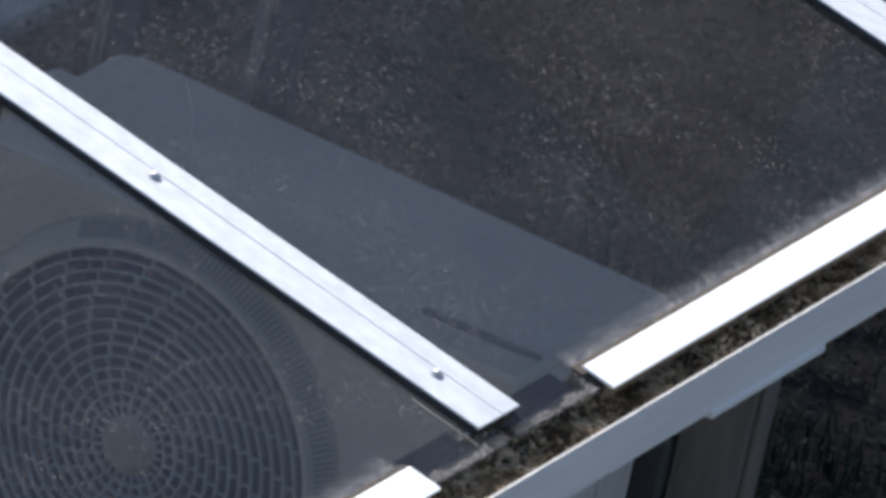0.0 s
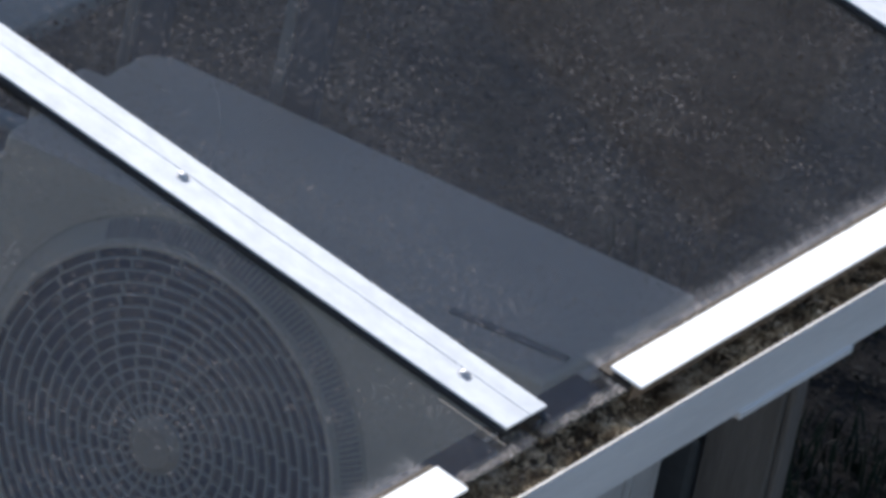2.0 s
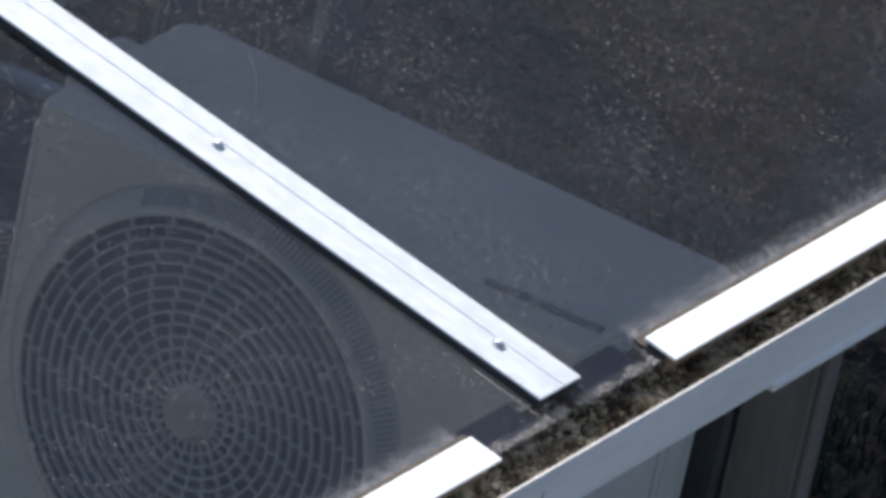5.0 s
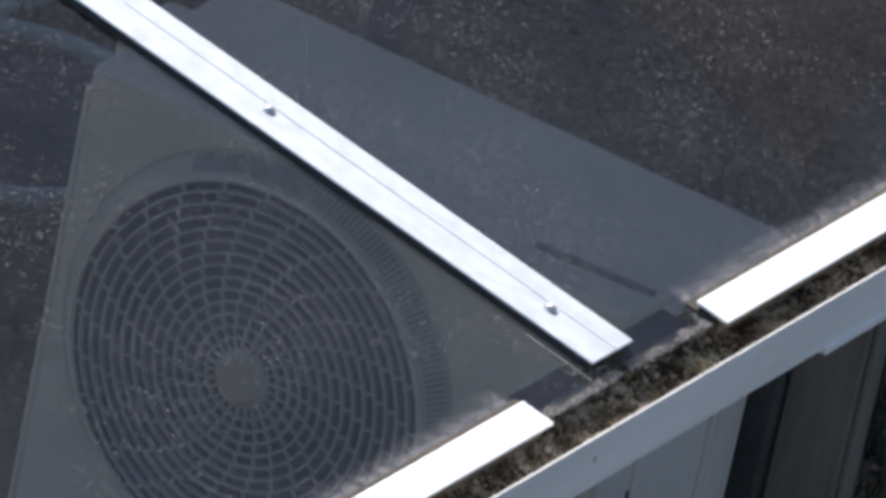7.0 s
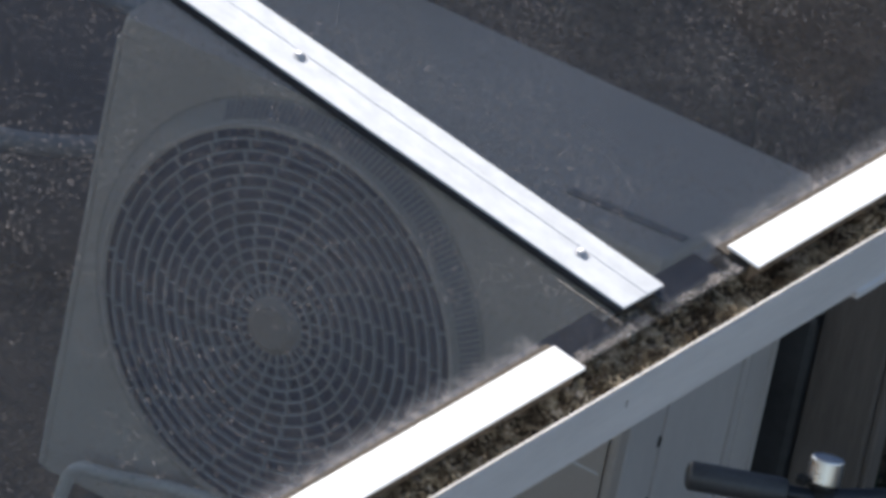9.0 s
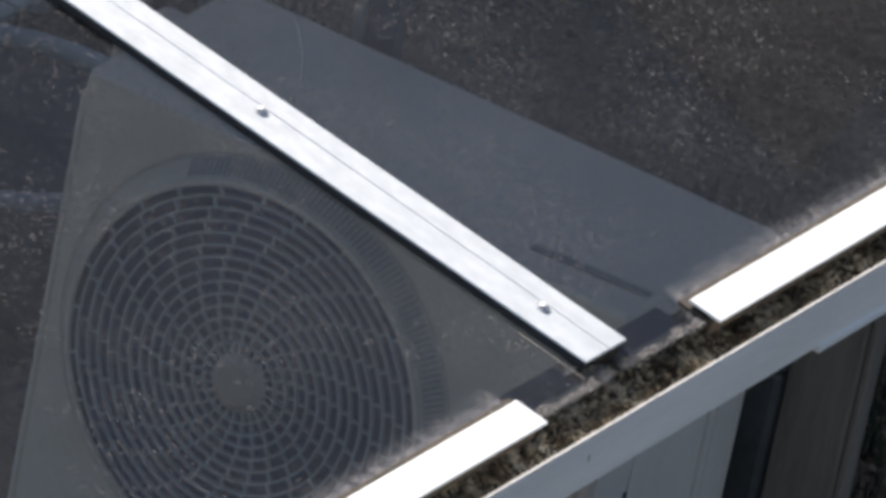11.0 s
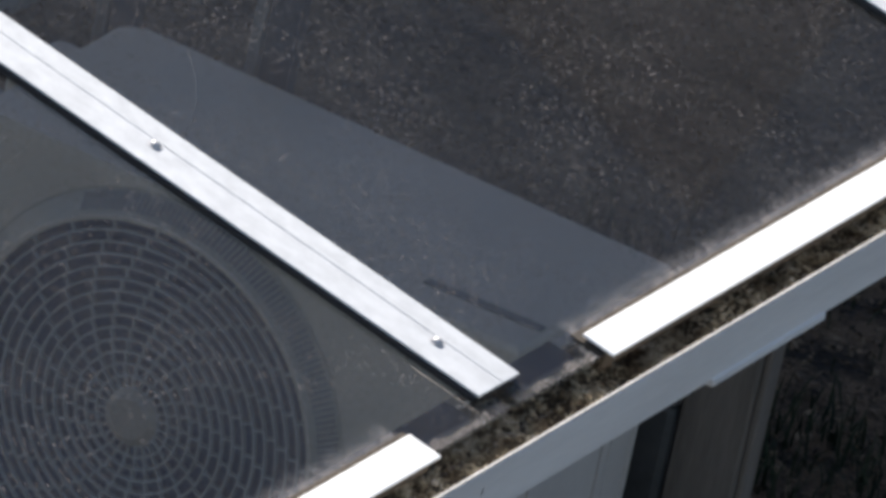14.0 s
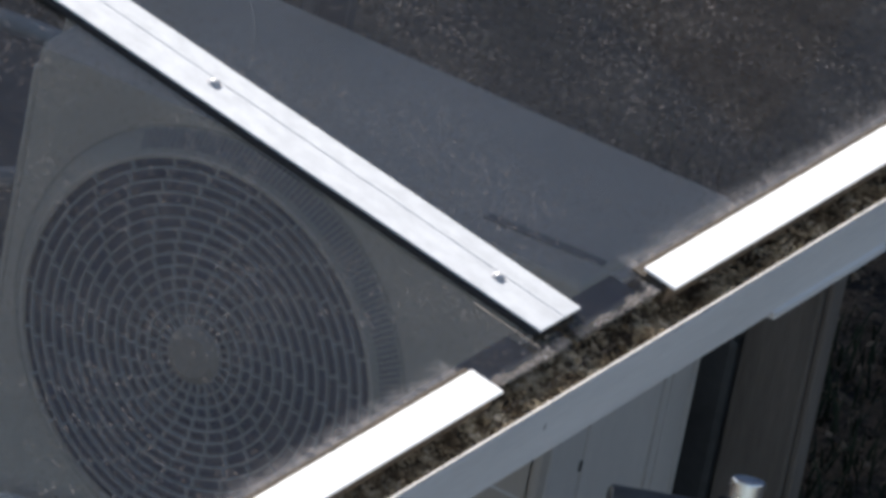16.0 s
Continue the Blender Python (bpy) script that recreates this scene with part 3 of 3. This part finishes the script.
        for k in range(24):
            a = 2 * math.pi * k / 24
            bm = bmesh.new()
            tube(bm, [hubp + along * (0.03 if k % 2 else -0.03), hubp + fwd * 0.31 * math.cos(a) + Vector((0, 0, 0.31 * math.sin(a)))], 0.0015, 4)
            part("spoke", bm, LEVER, wheel)
    return t


bicycle()

# ---- canopy ----
BARS = [-0.0395 + BAR_PITCH * k for k in (-1, 0, 1, 2, 3)]
TOP_A = -3.4                                # upper end of the slope
GLASS_TOP = -0.0095

eave = mesh_object("eave_beam", box((-0.050, BARS[0] - 0.1, 2.075), (-0.034, BARS[-1] + 0.1, 2.165), 0.002), GUTTER_PAINT)
tagged(eave, "white coated aluminium eave beam under the glass", "beam", kind="structure")
canopy_post_group = "posts of the canopy"
for y in (BARS[0], BARS[-1]):
    p = mesh_object("canopy_post", box((-0.11, y - 0.04, -0.04), (-0.051, y + 0.04, 2.16), 0.004), GUTTER_PAINT)
    tagged(p, "white coated square aluminium canopy post", "post", canopy_post_group)


def glazing_bar(b):
    t = thing("glazing_bar", label="bright aluminium glazing bar screwed down over black gaskets", category="glazing bar", group="glazing bars of the canopy", kind="structure",
              m=ROOF @ Matrix.Translation((0, b, 0)))
    w = BAR_W / 2
    groove = 0.0075
    cap = part("cap", box((TOP_A, -w, -0.003), (0, groove - 0.0006, 0), 0.0010), ALU, t)
    part("cap_flange", box((TOP_A, groove + 0.0006, -0.0033), (0, w + 0.0012, -0.0003), 0.0010), ALU, t)
    part("cap_web", box((TOP_A, -0.012, -0.0075), (-0.001, 0.02, -0.0038)), RUBBER, t)
    for s in (-1, 1):
        part("gasket", box((TOP_A, s * (w - 0.002) - 0.006, -0.0093), (-0.003, s * (w - 0.002) + 0.006, -0.0038), 0.001), RUBBER, t, "black rubber gasket")
    part("dirt_line", box((-0.075, -0.0545, GLASS_TOP + 0.0003), (0.012, -0.0522, GLASS_TOP + 0.0008), 0.0002), DIRT, t, "thin pale line of dried dirt")
    part("rafter", box((TOP_A, -0.014, -0.0265), (-0.03, 0.014, -0.0170), 0.002), ALU, t, "slim aluminium rafter under the glass")
    screw = None
    for k in range(9):
        a = -0.080 - 0.373 * k
        bm = bmesh.new()
        lathe(bm, [(0.0055, 0.0), (0.0062, 0.0016), (0.0045, 0.0042), (0.0015, 0.0052)], 14)
        if screw is None:
            screw = part("screw", bm, STEEL, cap, "small dull screw head", True)
            me = screw.data
        else:
            bm.free()
            screw = new("screw", me)
            screw.parent = cap
        screw.location = (a, -0.0018, -0.0004)
        cs = new("washer", washer_mesh)
        cs.parent = cap
        cs.location = (a, -0.0018, 0.0)
    return t


wbm = bmesh.new()
lathe(wbm, [(0.0085, -0.0004), (0.0085, 0.0007), (0.001, 0.0008)], 16)
washer_mesh = bpy.data.meshes.new("washer")
wbm.to_mesh(washer_mesh)
wbm.free()
washer_mesh.materials.append(STEEL)
for b in BARS:
    glazing_bar(b)


def pane(b0, b1):
    """A roof pane; its origin lies at the lower edge's middle so that the dirt follows the edge."""
    bm = box((TOP_A, b0, GLASS_TOP - 0.007), (0.024, b1, GLASS_TOP))
    ob = mesh_object("roof_pane", bm, GLASS)
    # both broad faces count as entered from above, as light that crosses a thin pane leaves it at the same angle
    ob.data.polygons[min(range(6), key=lambda i: ob.data.polygons[i].center.z)].flip()
    ob.matrix_world = ROOF
    return tagged(ob, "dusty clear roof glass with specks and grimy edge", "glass pane", "panes of the canopy", "structure")


for b0, b1 in zip(BARS, BARS[1:]):
    pane(b0 + 0.008, b1 - 0.008)


def edge_strip(b0, b1):
    """The bright angle that holds a pane's lower edge."""
    t = thing("edge_strip", label="gleaming aluminium angle along the lower glass edge", category="edge strip", group="edge strips of the canopy", kind="structure", m=ROOF)
    part("flat", box((-0.003, b0, -0.0035), (0.038, b1, 0.0), 0.0012), ALU_EDGE, t)
    # lip is the same angle; its shaded front takes the dark gutter tone
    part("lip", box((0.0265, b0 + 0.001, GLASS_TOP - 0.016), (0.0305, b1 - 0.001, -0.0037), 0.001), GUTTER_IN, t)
    part("seal", box((-0.0130, b0 - 0.005, GLASS_TOP + 0.0003), (0.028, b1 + 0.005, GLASS_TOP + 0.0030), 0.001), SEAL, t, "brown grimy sealing line")
    return t


for b in BARS[:-1]:
    edge_strip(b + 0.1715, b + BAR_PITCH - 0.1695)
# plates added for the dark clean glass by the bar ends, sky-blue tint included
for b in BARS:
    for s in (-1, 1):
        blk = mesh_object("setting_block", box((-0.028, min(s * 0.052, s * 0.155), GLASS_TOP - 0.017), (0.008, max(s * 0.052, s * 0.155), GLASS_TOP - 0.0085), 0.004), PATCH_TINT)
        blk.matrix_world = ROOF @ Matrix.Translation((0, b, 0))
        tagged(blk, "dark plate added under glass edge, sky tint in its colour", "setting block", "setting blocks", "structure")


# ---- gutter ----
def gutter():
    t = thing("gutter", label="white coated box gutter choked with moss and leaves", category="gutter", kind="structure")
    y0, y1 = BARS[0] - 0.12, BARS[-1] + 0.12
    part("front", box((0.066, y0, 2.1188), (0.071, y1, 2.176), 0.0015), GUTTER_PAINT, t)
    part("rim", box((0.0668, y0, 2.1762), (0.0708, y1, 2.1790), 0.0013), RIM, t, "rolled white rim, coat darkened to tame its sunlit glare")
    part("bottom", box((-0.033, y0, 2.1120), (0.0655, y1, 2.1170)), GUTTER_PAINT, t)
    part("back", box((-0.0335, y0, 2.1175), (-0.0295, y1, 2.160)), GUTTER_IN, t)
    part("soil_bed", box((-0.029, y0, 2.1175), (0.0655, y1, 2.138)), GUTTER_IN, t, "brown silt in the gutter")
    part("joint_sleeve", box((0.062, 0.305, 2.1110), (0.0745, 0.550, 2.1205), 0.002), GUTTER_PAINT, t, "joint sleeve under the gutter")
    part("drip_mark", box((0.0708, -0.1725, 2.149), (0.0713, -0.1708, 2.157)), GUTTER_IN, t, "small dark drip mark")
    return t


gutter()


def scatter(name, count, mat, region, size, label, category, flat=0.5, seed=3, height=None):
    """Many small ragged clumps or flakes in one mesh."""
    rng = random.Random(seed)
    verts, faces = [], []
    for _ in range(count):
        x, y, z = rng.uniform(*region[0]), rng.uniform(*region[1]), 0
        z = region[2][0] + (region[2][1] - region[2][0]) * rng.random()
        if height:
            z += height(x, y)
        s = rng.uniform(*size) * rng.choice((0.6, 1, 1, 1.4))
        m = Euler((rng.uniform(-1, 1), rng.uniform(-1, 1), rng.uniform(0, 6.3))).to_matrix()
        base = len(verts)
        for px, py, pz in ((1, 0, 0), (-1, 0, 0), (0, 1, 0), (0, -1, 0), (0, 0, 1), (0, 0, -1)):
            k = rng.uniform(0.6, 1.2) * s
            v = m @ Vector((px * k, py * k * 0.7, pz * k * flat))
            verts.append((x + v.x, y + v.y, z + v.z))
        for a, b, c in ((0, 2, 4), (2, 1, 4), (1, 3, 4), (3, 0, 4), (2, 0, 5), (1, 2, 5), (3, 1, 5), (0, 3, 5)):
            faces.append((base + a, base + b, base + c))
    me = bpy.data.meshes.new(name)
    me.from_pydata(verts, [], faces)
    me.materials.append(mat)
    return tagged(new(name, me), label, category, kind="stuff")


scatter("gutter_debris", 40000, DEBRIS, ((-0.027, 0.060), (-1.1, 2.2), (2.147, 2.158)), (0.0009, 0.0034), "brown and grey moss and leaf crumbs in gutter", "moss", 0.6, 5,
        lambda x, y: -0.18 * max(0.0, x - 0.040 - 0.008 * noise.noise((y * 22, 7.0, 0))) + 0.016 * noise.noise((x * 26, y * 18, 1.0)) + 0.006 * noise.noise((x * 60, y * 60, 3.0)))
scatter("edge_crust", 3000, CRUST, ((0.010, 0.0235), (-0.215, 0.14), (0.0, 0.0012)), (0.0003, 0.0013), "pale crust of lime and algae on glass edge", "crust", 0.6, 17,
        lambda x, y: ROOF_Z - math.tan(SLOPE) * x + GLASS_TOP / math.cos(SLOPE) - (0.05 if 0.0145 * (1 + noise.noise((y * 30, 2.0, 0))) > x or -0.082 < y < 0.003 else 0.0))
scatter("leaf_litter", 60000, LITTER, ((-4.0, 0.2), (3.0, 7.0), (-0.008, 0.016)), (0.003, 0.011), "dead brown leaf litter over dark soil", "leaf litter", 0.3, 8)


def grass():
    rng = random.Random(11)
    verts, faces = [], []
    for _ in range(16000):
        x, y = rng.uniform(-2.4, 0.3), rng.uniform(3.2, 6.4)
        if noise.noise((x * 1.3, y * 1.3, 5.0)) + 0.5 * (x + 1.45) + (0.4 if y < 4.3 else -0.1) < rng.uniform(-0.25, 0.35):
            continue
        h, w, a = rng.uniform(0.03, 0.10), rng.uniform(0.0015, 0.004), rng.uniform(0, 6.3)
        d, s = Vector((math.cos(a), math.sin(a), 0)), Vector((-math.sin(a), math.cos(a), 0))
        p = Vector((x, y, -0.02))
        lean = rng.uniform(0.2, 0.9) * h
        base = len(verts)
        verts += [tuple(p - s * w), tuple(p + s * w), tuple(p + d * lean * 0.4 + s * w * 0.8 + Vector((0, 0, h * 0.65))), tuple(p + d * lean * 0.4 - s * w * 0.8 + Vector((0, 0, h * 0.65))), tuple(p + d * lean + Vector((0, 0, h)))]
        faces += [(base, base + 1, base + 2, base + 3), (base + 3, base + 2, base + 4)]
    me = bpy.data.meshes.new("grass")
    me.from_pydata(verts, [], faces)
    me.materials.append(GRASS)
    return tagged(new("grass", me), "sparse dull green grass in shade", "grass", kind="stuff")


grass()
